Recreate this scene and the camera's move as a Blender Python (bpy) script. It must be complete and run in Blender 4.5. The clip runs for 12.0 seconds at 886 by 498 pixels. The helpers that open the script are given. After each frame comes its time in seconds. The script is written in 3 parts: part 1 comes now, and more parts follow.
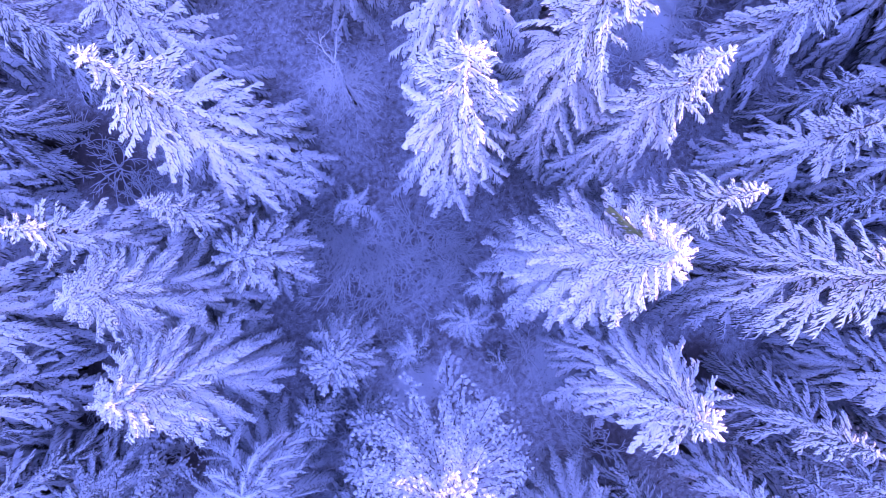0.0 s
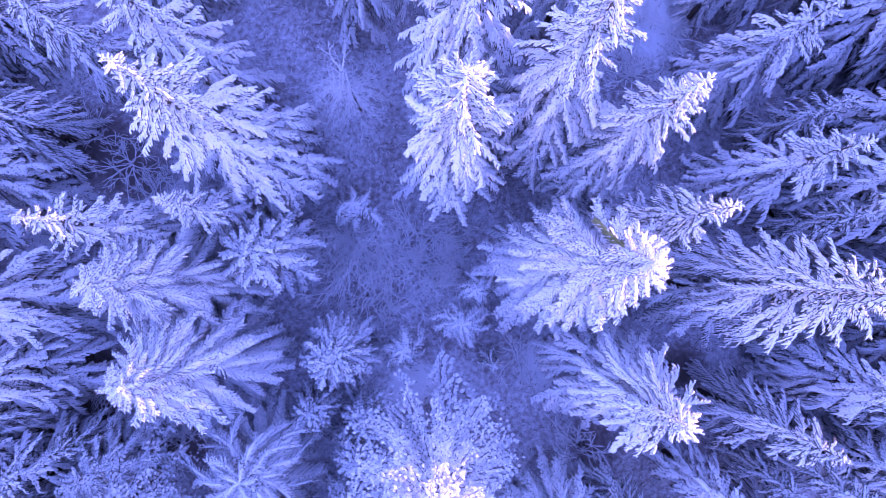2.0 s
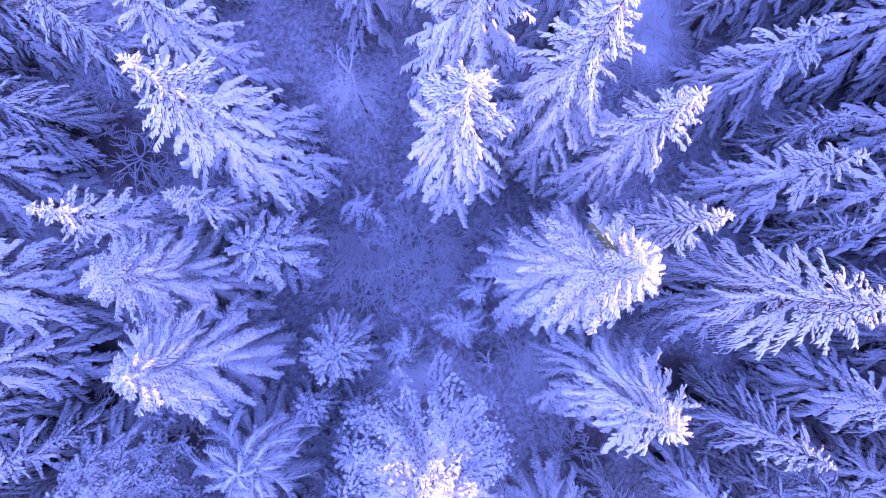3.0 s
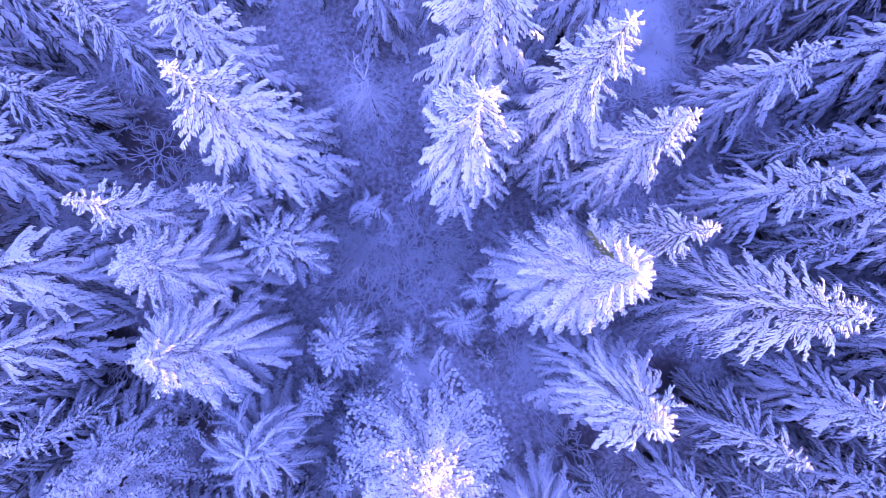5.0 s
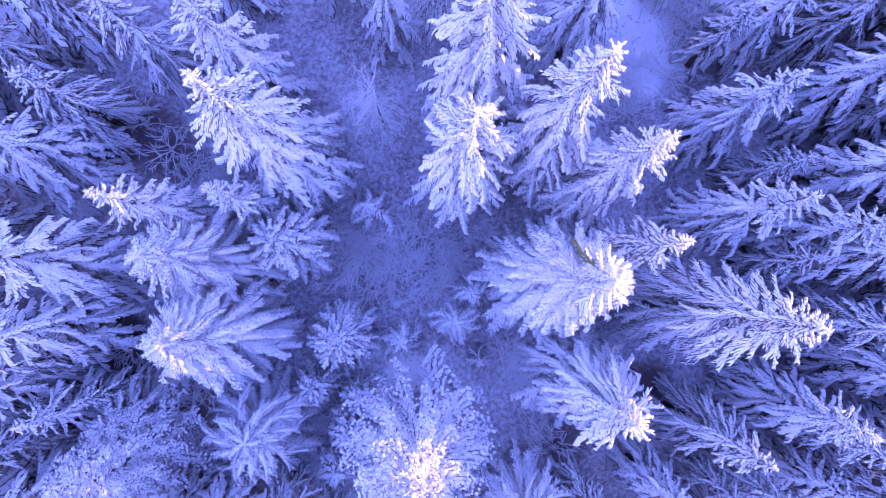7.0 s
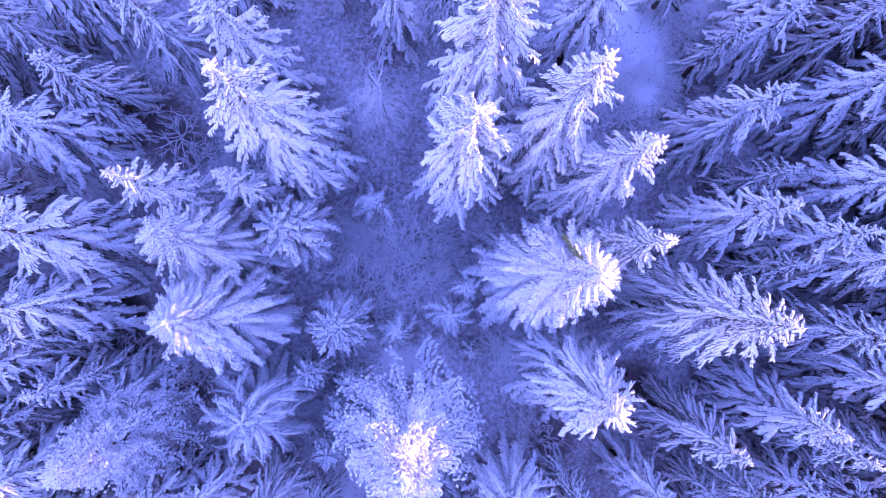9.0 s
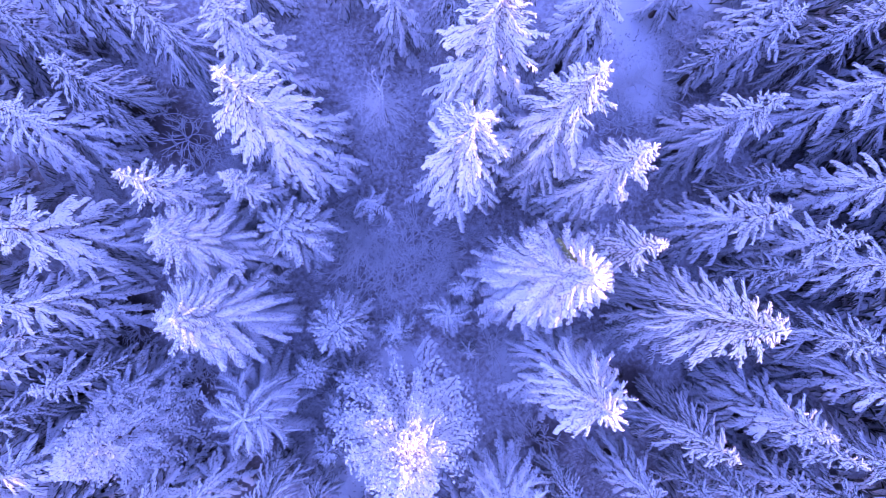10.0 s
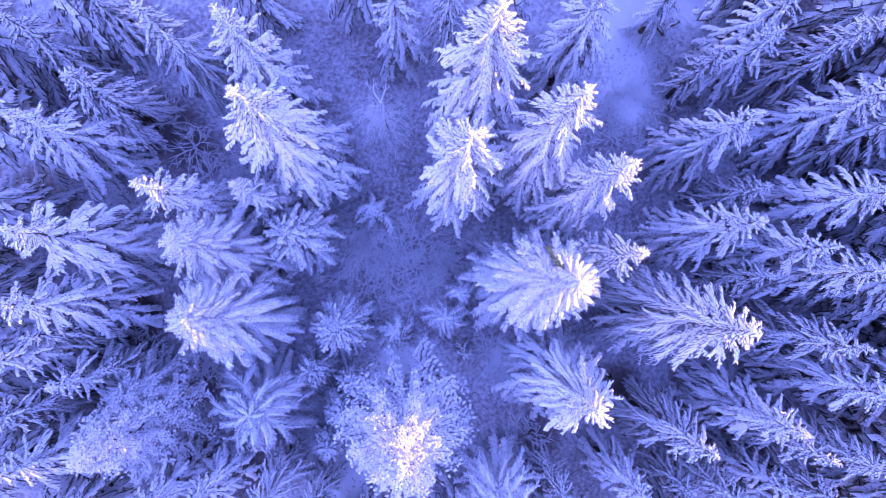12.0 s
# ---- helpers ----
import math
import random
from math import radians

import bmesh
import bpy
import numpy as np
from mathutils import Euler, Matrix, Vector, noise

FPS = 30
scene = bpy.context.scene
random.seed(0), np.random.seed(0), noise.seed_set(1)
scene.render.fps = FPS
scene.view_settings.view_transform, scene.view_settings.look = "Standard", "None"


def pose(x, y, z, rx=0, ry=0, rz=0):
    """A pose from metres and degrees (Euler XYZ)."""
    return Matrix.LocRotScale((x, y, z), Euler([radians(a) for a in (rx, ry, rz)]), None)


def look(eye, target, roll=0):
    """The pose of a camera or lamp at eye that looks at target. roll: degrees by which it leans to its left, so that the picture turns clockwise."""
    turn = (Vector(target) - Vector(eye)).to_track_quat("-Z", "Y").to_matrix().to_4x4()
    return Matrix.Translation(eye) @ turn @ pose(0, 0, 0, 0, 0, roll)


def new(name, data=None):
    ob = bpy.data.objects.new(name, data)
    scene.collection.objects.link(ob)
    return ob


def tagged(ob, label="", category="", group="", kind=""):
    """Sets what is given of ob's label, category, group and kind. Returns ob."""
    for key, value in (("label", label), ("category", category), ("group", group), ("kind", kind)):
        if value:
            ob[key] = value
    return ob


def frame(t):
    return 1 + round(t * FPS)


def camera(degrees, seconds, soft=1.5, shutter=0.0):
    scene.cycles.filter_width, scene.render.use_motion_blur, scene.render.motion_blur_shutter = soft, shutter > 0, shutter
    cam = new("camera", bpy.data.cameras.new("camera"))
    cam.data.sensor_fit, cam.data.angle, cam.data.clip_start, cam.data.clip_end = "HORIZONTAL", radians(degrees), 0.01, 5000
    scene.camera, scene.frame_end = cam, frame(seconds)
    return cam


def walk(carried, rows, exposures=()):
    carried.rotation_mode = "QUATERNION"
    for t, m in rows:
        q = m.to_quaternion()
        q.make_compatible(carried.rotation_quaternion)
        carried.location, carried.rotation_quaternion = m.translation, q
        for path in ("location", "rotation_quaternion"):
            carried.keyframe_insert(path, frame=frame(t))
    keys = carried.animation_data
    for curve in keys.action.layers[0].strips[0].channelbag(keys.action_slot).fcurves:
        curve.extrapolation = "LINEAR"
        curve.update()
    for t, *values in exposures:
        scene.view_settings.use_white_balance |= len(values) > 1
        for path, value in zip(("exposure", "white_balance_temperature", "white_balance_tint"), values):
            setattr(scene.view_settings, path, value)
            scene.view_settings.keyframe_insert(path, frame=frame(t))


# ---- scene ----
import itertools

# ---- camera and its path ----
cam = camera(69.71, 12.0, soft=0.7)
walk(cam, [
    (0, pose(0.000, -0.000, 28.000, 1.493, -0.537, -10.357)),
    (0.5, pose(0.009, -0.046, 28.267, 1.628, -0.637, -9.685)),
    (1, pose(0.054, -0.035, 28.522, 1.681, -0.641, -9.368)),
    (1.5, pose(0.060, -0.016, 28.777, 1.707, -0.680, -9.067)),
    (2, pose(0.072, -0.038, 29.016, 1.759, -0.641, -8.513)),
    (2.5, pose(0.103, -0.042, 29.259, 1.758, -0.586, -7.792)),
    (3, pose(0.093, -0.066, 29.513, 1.857, -0.553, -7.041)),
    (5, pose(-0.118, -0.078, 30.699, 1.885, -0.605, -5.139)),
    (5.5, pose(-0.107, -0.075, 31.031, 1.946, -0.617, -4.712)),
    (6, pose(-0.067, -0.074, 31.360, 1.942, -0.639, -4.184)),
    (6.5, pose(-0.016, -0.078, 31.697, 1.976, -0.685, -3.657)),
    (7, pose(0.016, -0.096, 31.999, 2.010, -0.672, -3.087)),
    (9, pose(0.012, -0.511, 32.978, 2.203, -0.943, -0.824)),
    (9.5, pose(0.073, -0.546, 33.281, 2.260, -0.853, -0.423)),
    (10, pose(0.024, -0.555, 33.669, 2.393, -0.973, -0.303)),
    (10.5, pose(0.039, -0.516, 34.080, 2.501, -0.977, -0.239)),
    (11, pose(0.025, -0.468, 34.458, 2.582, -1.065, -0.179)),
    (11.5, pose(0.065, -0.461, 34.771, 2.623, -1.085, -0.079)),
    (12, pose(0.031, -0.447, 35.074, 2.547, -1.194, 0.011)),
], exposures=[(0, 3.55, 5000, 97), (12, 3.55, 5000, 97)])

# ---- sky and sun ----
SUN_AZ, SUN_EL = 93.0, 2.5          # degrees: azimuth clockwise from +y, elevation
world = bpy.data.worlds.new("winter_sky")
scene.world = world
world.use_nodes = True
wn = world.node_tree.nodes
sky = wn.new("ShaderNodeTexSky")
sky.sky_type = "NISHITA"
sky.sun_disc = False
sky.sun_elevation = radians(SUN_EL)
sky.sun_rotation = radians(SUN_AZ)
sky.altitude = 400
sky.dust_density = 0.2
sky.ozone_density = 1.6
wn["Background"].inputs["Strength"].default_value = 0.15
world.node_tree.links.new(sky.outputs["Color"], wn["Background"].inputs["Color"])
sun_data = bpy.data.lights.new("sun", "SUN")
sun_data.energy = 1.9
sun_data.angle = radians(0.6)
sun_data.color = (1.0, 0.73, 0.49)
sun = new("sun", sun_data)
sun_way = Vector((math.sin(radians(SUN_AZ)) * math.cos(radians(SUN_EL)),
                  math.cos(radians(SUN_AZ)) * math.cos(radians(SUN_EL)), math.sin(radians(SUN_EL))))
sun.matrix_world = look(sun_way * 200, (0, 0, 0))


# ---- materials ----
def material(name, rough=0.8):
    m = bpy.data.materials.new(name)
    m.use_nodes = True
    n, l = m.node_tree.nodes, m.node_tree.links
    p = n["Principled BSDF"]
    p.inputs["Roughness"].default_value = rough
    return m, n, l, p


def noise_tex(n, l, scale, detail=4.0, coords="Object"):
    tc = n.new("ShaderNodeTexCoord")
    t = n.new("ShaderNodeTexNoise")
    t.inputs["Scale"].default_value = scale
    t.inputs["Detail"].default_value = detail
    l.new(tc.outputs[coords], t.inputs["Vector"])
    return t


def ramp(n, l, source, stops):
    r = n.new("ShaderNodeValToRGB")
    e = r.color_ramp.elements
    e[0].position, e[0].color = stops[0][0], (*stops[0][1], 1)
    e[1].position, e[1].color = stops[1][0], (*stops[1][1], 1)
    for pos, col in stops[2:]:
        k = e.new(pos)
        k.color = (*col, 1)
    l.new(source, r.inputs["Fac"])
    return r


def bump(n, l, p, source, strength, distance):
    b = n.new("ShaderNodeBump")
    b.inputs["Strength"].default_value = strength
    b.inputs["Distance"].default_value = distance
    l.new(source, b.inputs["Height"])
    l.new(b.outputs["Normal"], p.inputs["Normal"])


def snow_material(name, low, high, grain=22.0, rough=0.7, bare=0.0):
    """Lumpy snow; bare: the share of it through which the dark needles show."""
    m, n, l, p = material(name, rough)
    big, fine = noise_tex(n, l, 3.0, 5), noise_tex(n, l, grain, 4)
    mix = n.new("ShaderNodeMath")
    mix.operation = "MULTIPLY_ADD"
    mix.inputs[1].default_value, mix.inputs[2].default_value = 0.55, 0.22
    l.new(fine.outputs["Fac"], mix.inputs[0])
    add = n.new("ShaderNodeMath")
    add.operation = "MULTIPLY_ADD"
    add.inputs[1].default_value = 0.45
    l.new(big.outputs["Fac"], add.inputs[0])
    l.new(mix.outputs[0], add.inputs[2])
    r = ramp(n, l, add.outputs[0], [(0.35, low), (0.75, high)])
    colour = r.outputs["Color"]
    if bare:
        gaps, patch = noise_tex(n, l, 17.0, 2), noise_tex(n, l, 2.2, 2)
        share = n.new("ShaderNodeMath")
        share.operation = "MULTIPLY_ADD"
        share.inputs[1].default_value = 0.35
        l.new(patch.outputs["Fac"], share.inputs[0])
        l.new(gaps.outputs["Fac"], share.inputs[2])
        edge = 0.845 - bare
        k = ramp(n, l, share.outputs[0], [(edge, (0, 0, 0)), (edge + 0.05, (1, 1, 1))])
        blend = n.new("ShaderNodeMix")
        blend.data_type = "RGBA"
        blend.inputs["B"].default_value = (0.08, 0.09, 0.065, 1)
        l.new(k.outputs["Color"], blend.inputs["Factor"])
        l.new(colour, blend.inputs["A"])
        colour = blend.outputs["Result"]
    l.new(colour, p.inputs["Base Color"])
    p.inputs["Specular IOR Level"].default_value = 0.25
    bump(n, l, p, fine.outputs["Fac"], 0.8, 0.05)
    return m


def plain_material(name, low, high, scale, rough=0.85):
    m, n, l, p = material(name, rough)
    t = noise_tex(n, l, scale, 5)
    r = ramp(n, l, t.outputs["Fac"], [(0.3, low), (0.7, high)])
    l.new(r.outputs["Color"], p.inputs["Base Color"])
    bump(n, l, p, t.outputs["Fac"], 0.5, 0.02)
    return m


snow_mat = snow_material("branch_snow", (0.80, 0.81, 0.83), (0.92, 0.92, 0.93), bare=0.068)
frost_mat = snow_material("rime_frost", (0.85, 0.85, 0.86), (0.94, 0.94, 0.95), 40.0, 0.8)
rime_mat = snow_material("rimed_tufts", (0.82, 0.82, 0.84), (0.93, 0.93, 0.94), 34.0, 0.8, bare=0.035)
needle_mat = plain_material("spruce_needles", (0.045, 0.06, 0.042), (0.16, 0.165, 0.125), 14.0)
green_mat = plain_material("bare_green_needles", (0.07, 0.09, 0.025), (0.2, 0.21, 0.07), 12.0)
bark_mat = plain_material("bark", (0.05, 0.035, 0.03), (0.16, 0.11, 0.085), 9.0)
twig_mat = snow_material("frosted_twig", (0.68, 0.66, 0.67), (0.9, 0.89, 0.9), 9.0, 0.85)


def ground_material():
    m, n, l, p = material("forest_floor_snow", 0.8)
    big, mid, fine = noise_tex(n, l, 0.4, 4), noise_tex(n, l, 4.5, 6), noise_tex(n, l, 26.0, 4)
    a = n.new("ShaderNodeMath")
    a.operation = "MULTIPLY_ADD"
    a.inputs[1].default_value = 0.30
    l.new(big.outputs["Fac"], a.inputs[0])
    b = n.new("ShaderNodeMath")
    b.operation = "MULTIPLY"
    b.inputs[1].default_value = 0.40
    l.new(mid.outputs["Fac"], b.inputs[0])
    l.new(b.outputs[0], a.inputs[2])
    c = n.new("ShaderNodeMath")
    c.operation = "MULTIPLY_ADD"
    c.inputs[1].default_value = 0.34
    l.new(fine.outputs["Fac"], c.inputs[0])
    l.new(a.outputs[0], c.inputs[2])
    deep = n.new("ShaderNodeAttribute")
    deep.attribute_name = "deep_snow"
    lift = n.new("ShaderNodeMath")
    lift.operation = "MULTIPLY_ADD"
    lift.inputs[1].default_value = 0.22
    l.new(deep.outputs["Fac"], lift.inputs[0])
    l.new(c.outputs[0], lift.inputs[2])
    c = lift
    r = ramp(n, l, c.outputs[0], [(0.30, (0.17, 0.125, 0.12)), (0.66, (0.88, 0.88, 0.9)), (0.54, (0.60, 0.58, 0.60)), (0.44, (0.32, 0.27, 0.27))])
    l.new(r.outputs["Color"], p.inputs["Base Color"])
    bump(n, l, p, c.outputs[0], 0.8, 0.12)
    return m


ground_mat = ground_material()


# ---- mesh tools ----
class Build:
    """Collects vertices and faces, each face with a material index."""

    def __init__(self):
        self.v, self.f, self.m = [], [], []

    def tube(self, pts, wide, high, sides, mat, close=True):
        """A tapering tube along pts; wide and high are half sizes at each point. A zero last size closes it in a point."""
        rings = []
        n = len(pts)
        for i, p in enumerate(pts):
            d = (pts[min(i + 1, n - 1)] - pts[max(i - 1, 0)])
            d = d.normalized() if d.length > 1e-9 else Vector((1, 0, 0))
            side = d.cross(Vector((0, 0, 1)))
            side = side.normalized() if side.length > 1e-3 else Vector((0, 1, 0))
            up = side.cross(d)
            if i == n - 1 and wide[i] <= 0:
                self.v.append(p)
                rings.append([len(self.v) - 1])
                continue
            k = len(self.v)
            for j in range(sides):
                a = 2 * math.pi * j / sides + math.pi / 4
                self.v.append(p + side * (math.cos(a) * wide[i]) + up * (math.sin(a) * high[i]))
            rings.append(list(range(k, k + sides)))
        for a, b in zip(rings, rings[1:]):
            for j in range(len(a)):
                j2 = (j + 1) % len(a)
                if len(b) == 1:
                    self.f.append((a[j], a[j2], b[0]))
                else:
                    self.f.append((a[j], a[j2], b[j2], b[j]))
                self.m.append(mat)
        return rings

    def tri(self, a, b, c, mat):
        k = len(self.v)
        self.v += [a, b, c]
        self.f.append((k, k + 1, k + 2))
        self.m.append(mat)

    def quad(self, a, b, c, d, mat):
        k = len(self.v)
        self.v += [a, b, c, d]
        self.f.append((k, k + 1, k + 2, k + 3))
        self.m.append(mat)

    def mesh(self, name, mats, smooth=True):
        me = bpy.data.meshes.new(name)
        me.from_pydata([tuple(v) for v in self.v], [], self.f)
        for m in mats:
            me.materials.append(m)
        me.polygons.foreach_set("material_index", self.m)
        me.polygons.foreach_set("use_smooth", [smooth] * len(self.f))
        me.update()
        return me


def part(name, mesh, parent, m=None, label=""):
    ob = new(name, mesh)
    ob.parent = parent
    if m is not None:
        ob.matrix_basis = m
    return tagged(ob, label=label)


BOUGH_MATS = [snow_mat, needle_mat, bark_mat]
# pitch of the side twigs, reach of the twigs at no length and per metre, half thickness of their snow, needle rim, droop, missing share, twig angle
STYLES = {
    "heavy": (0.128, 0.150, 0.070, 0.056, 1.04, 0.36, 0.05, (20, 40)),
    "clump": (0.090, 0.120, 0.055, 0.045, 1.06, 0.36, 0.05, (30, 56)),
    "feather": (0.066, 0.130, 0.055, 0.030, 1.02, 0.50, 0.03, (46, 68)),
    "fine": (0.100, 0.120, 0.055, 0.033, 1.20, 0.36, 0.13, (22, 44)),
    "crest": (0.095, 0.100, 0.055, 0.036, 1.08, 0.30, 0.08, (26, 50)),
    "coarse": (0.330, 0.220, 0.085, 0.120, 1.10, 0.30, 0.05, (26, 46)),
}
SIZES = (0.2, 0.4, 0.7, 1.1, 1.6, 2.2, 3.0)


def feather(b, rng, path, ln, width, style, s0=0.05):
    """A branch as a frond: a rib of snow with drooping, lumpy snow rolls on its side twigs over dark needles."""
    pitch, _, _, th, rim, _, gone, (a0, a1) = STYLES[style]
    small = min(1.0, 0.42 + 0.5 * ln)
    pitch *= max(0.6, small)
    th *= small
    n = max(4, int(ln * (1 - s0) / pitch))
    swell, ph = rng.uniform(0.05, 0.22), rng.uniform(0, 6)
    fringe = 1.6 if style == "fine" else 1.34
    soft_rib = 0.7 if style in ("feather", "clump") else 1.15
    V, F, M = b.v, b.f, b.m
    up = Vector((0, 0, 1))

    def shell(rings, tip):
        """Joins roof-shaped rings (left, ridge, right) into one roll of snow that ends at tip."""
        k = len(V)
        for r in rings:
            V.extend(r)
        V.append(tip)
        for i in range(len(rings) - 1):
            j = k + 3 * i
            F.append((j, j + 1, j + 4, j + 3))
            F.append((j + 1, j + 2, j + 5, j + 4))
            M.extend((0, 0))
        j, e = k + 3 * (len(rings) - 1), len(V) - 1
        F.append((j, j + 1, e))
        F.append((j + 1, j + 2, e))
        M.extend((0, 0))

    def ring(c, cross, r, crest):
        return (c - cross * r - up * (0.75 * r), c + up * (crest * r), c + cross * r - up * (0.75 * r))

    rib = []
    for i in range(n + 1):
        s = s0 + (1 - s0) * i / n
        p = path(s)
        d = (path(min(1, s + 0.03)) - path(max(0, s - 0.03))).normalized()
        side = up.cross(d).normalized()
        t = th * soft_rib * rng.uniform(0.6, 1.3) * (1.2 - 0.5 * s)
        mid = p + side * (th * rng.uniform(-0.4, 0.4))
        rib.append((mid - side * t - up * (0.6 * t), mid + up * (t * rng.uniform(0.6, 1.1)), mid + side * t - up * (0.6 * t)))
        w = width * (0.55 + 0.45 * math.sin(math.pi * min(1.0, 0.14 + 0.72 * s) ** 0.9)) * (1 + swell * math.sin(ph + 8 * s))
        for g in (-1, 1):
            if rng.random() < gone:
                continue
            base = p + d * (pitch * rng.uniform(-0.4, 0.4))
            a = radians(rng.uniform(a0, a1) * (1 - 0.22 * s))
            way = d * math.cos(a) + side * (g * math.sin(a))
            reach = w * rng.uniform(0.68, 1.25)
            drop = rng.uniform(0.3, 0.85)
            cross = way.cross(up).normalized() * -1
            r = th * rng.uniform(0.7, 1.2)
            curl = d * (0.12 * reach)
            q1 = base + way * (0.45 * reach) - up * (0.22 * drop * reach) + cross * (0.08 * reach * rng.uniform(-1, 1))
            q2 = base + way * (0.86 * reach) + curl * 0.7 - up * (0.66 * drop * reach)
            tip = base + way * (reach + 0.05 * r) + curl - up * (drop * reach + 0.6 * r)
            rolls = [ring(base, cross, 0.6 * r, 0.3), ring(q1, cross, r, rng.uniform(0.5, 1.0))]
            if reach > 0.18 and style != "coarse":
                rolls.append(ring(q2, cross, r * rng.uniform(0.75, 1.05), rng.uniform(0.4, 0.9)))
            shell(rolls, tip)
            k = len(V)
            low = up * (-0.75 * th - 0.02)
            V.extend((base + low, q1 - cross * (fringe * r) + low, base + (tip - base) * rim * rng.uniform(0.9, 1.1) + low, q1 + cross * (fringe * r) + low))
            F.append((k, k + 1, k + 2, k + 3))
            M.append(1)
    p, d = path(1.0), (path(1.0) - path(0.95)).normalized()
    shell(rib, p + d * (width * 0.2))


def limb_mesh(rng, length, style):
    """One snow-laden conifer branch along +x, drooping towards its tip."""
    droop = STYLES[style][5]
    width = min(STYLES[style][1] + STYLES[style][2] * length, 0.035 + 0.19 * length)
    b = Build()
    wob, ph = rng.uniform(-0.24, 0.24), rng.uniform(0, 6)

    def at(s):
        return Vector((s * length, length * (wob * s * s + 0.025 * math.sin(ph + 6 * s)),
                       length * (0.10 * s - droop * s * s) + 0.10 * length * max(0, s - 0.75)))

    n = max(4, int(length / 0.4) + 2)
    r0 = 0.012 + 0.010 * length
    rs = [r0 * (1 - 0.8 * i / (n - 1)) for i in range(n)]
    b.tube([at(i / (n - 1)) - Vector((0, 0, 0.03)) for i in range(n)], rs, rs, 3, 2)
    feather(b, rng, at, length, width, style)
    if length > (1.4 if style in ("heavy", "clump") else 2.0) and style not in ("feather", "coarse", "crest"):
        pairs = 2 if length > 2.5 else 1
        for i in range(pairs):
            for sgn in (-1, 1):
                if rng.random() < 0.2:
                    continue
                u0 = 0.20 + 0.50 * (i + rng.uniform(0, 0.8)) / pairs
                a = radians(rng.uniform(13, 25)) * sgn
                ln = length * (0.46 - 0.28 * u0) * rng.uniform(0.8, 1.2)
                p0 = at(u0)

                def path(v, p0=p0, a=a, ln=ln, u0=u0):
                    return p0 + Vector((math.cos(a), math.sin(a), -0.10 - 0.40 * u0)) * (v * ln) - Vector((0, 0, 0.16 * ln * v * v + 0.03))

                feather(b, rng, path, ln, width * 0.8, style, 0.18)
    return b.mesh("branch", BOUGH_MATS)


GOLD = (1 + 5 ** 0.5) / 2
ICO_V = [Vector(p).normalized() for g in (-GOLD, GOLD) for e in (-1, 1) for p in ((0, e, g), (e, g, 0), (g, 0, e))]
ICO_F = [f for f in itertools.combinations(range(12), 3) if all((ICO_V[a] - ICO_V[b]).length < 1.2 for a, b in itertools.combinations(f, 2))]
ICO_F = [f if (ICO_V[f[1]] - ICO_V[f[0]]).cross(ICO_V[f[2]] - ICO_V[f[0]]).dot(ICO_V[f[0]]) > 0 else f[::-1] for f in ICO_F]


def tuft_limb_mesh(rng, length):
    """A frosted branch of a crown of fine tufts, along +x, rising."""
    b = Build()
    n = 6
    bend = rng.uniform(-0.15, 0.15)

    def at(s):
        return Vector((s * length, bend * length * s * s, length * (0.25 * s - 0.2 * s * s)))

    pts = [at(i / (n - 1)) for i in range(n)]
    b.tube(pts, [0.025 * (1 - 0.8 * i / 5) for i in range(n)], [0.025 * (1 - 0.8 * i / 5) for i in range(n)], 3, 2)

    def clump(c, r):
        """A lump of rime on a spray of needles: an uneven ball with a few tips sticking out."""
        k = len(b.v)
        flat = rng.uniform(0.6, 0.9)
        for d in ICO_V:
            b.v.append(c + Vector((d[0], d[1], d[2] * flat)) * (r * rng.uniform(0.55, 1.45)))
        for f in ICO_F:
            b.f.append((k + f[0], k + f[1], k + f[2]))
            b.m.append(0)
        for _ in range(2):
            w = Vector((rng.gauss(0.2, 0.8), rng.gauss(0, 0.8), rng.gauss(0.4, 0.5))).normalized()
            wd = rng.uniform(0.012, 0.02)
            b.tube([c + w * (0.6 * r), c + w * (r + rng.uniform(0.03, 0.07))], [wd, 0], [wd, 0], 3, 0)
        if rng.random() < 0.35:
            w = Vector((rng.gauss(0, 1), rng.gauss(0, 1), -0.5)).normalized()
            b.tube([c, c + w * (2.0 * r)], [r * 0.7, 0], [r * 0.5, 0], 3, 1)

    m = int(length / 0.028) + 10
    for i in range(m):
        s = 0.10 + 0.9 * (i + rng.random()) / m
        off = Vector((rng.gauss(0, 0.5), rng.gauss(0, 1), rng.gauss(0, 0.45))) * (0.04 + 0.10 * s)
        clump(at(min(s, 1)) + off, rng.uniform(0.028, 0.06))
    return b.mesh("branch", [rime_mat, needle_mat, bark_mat], smooth=False)


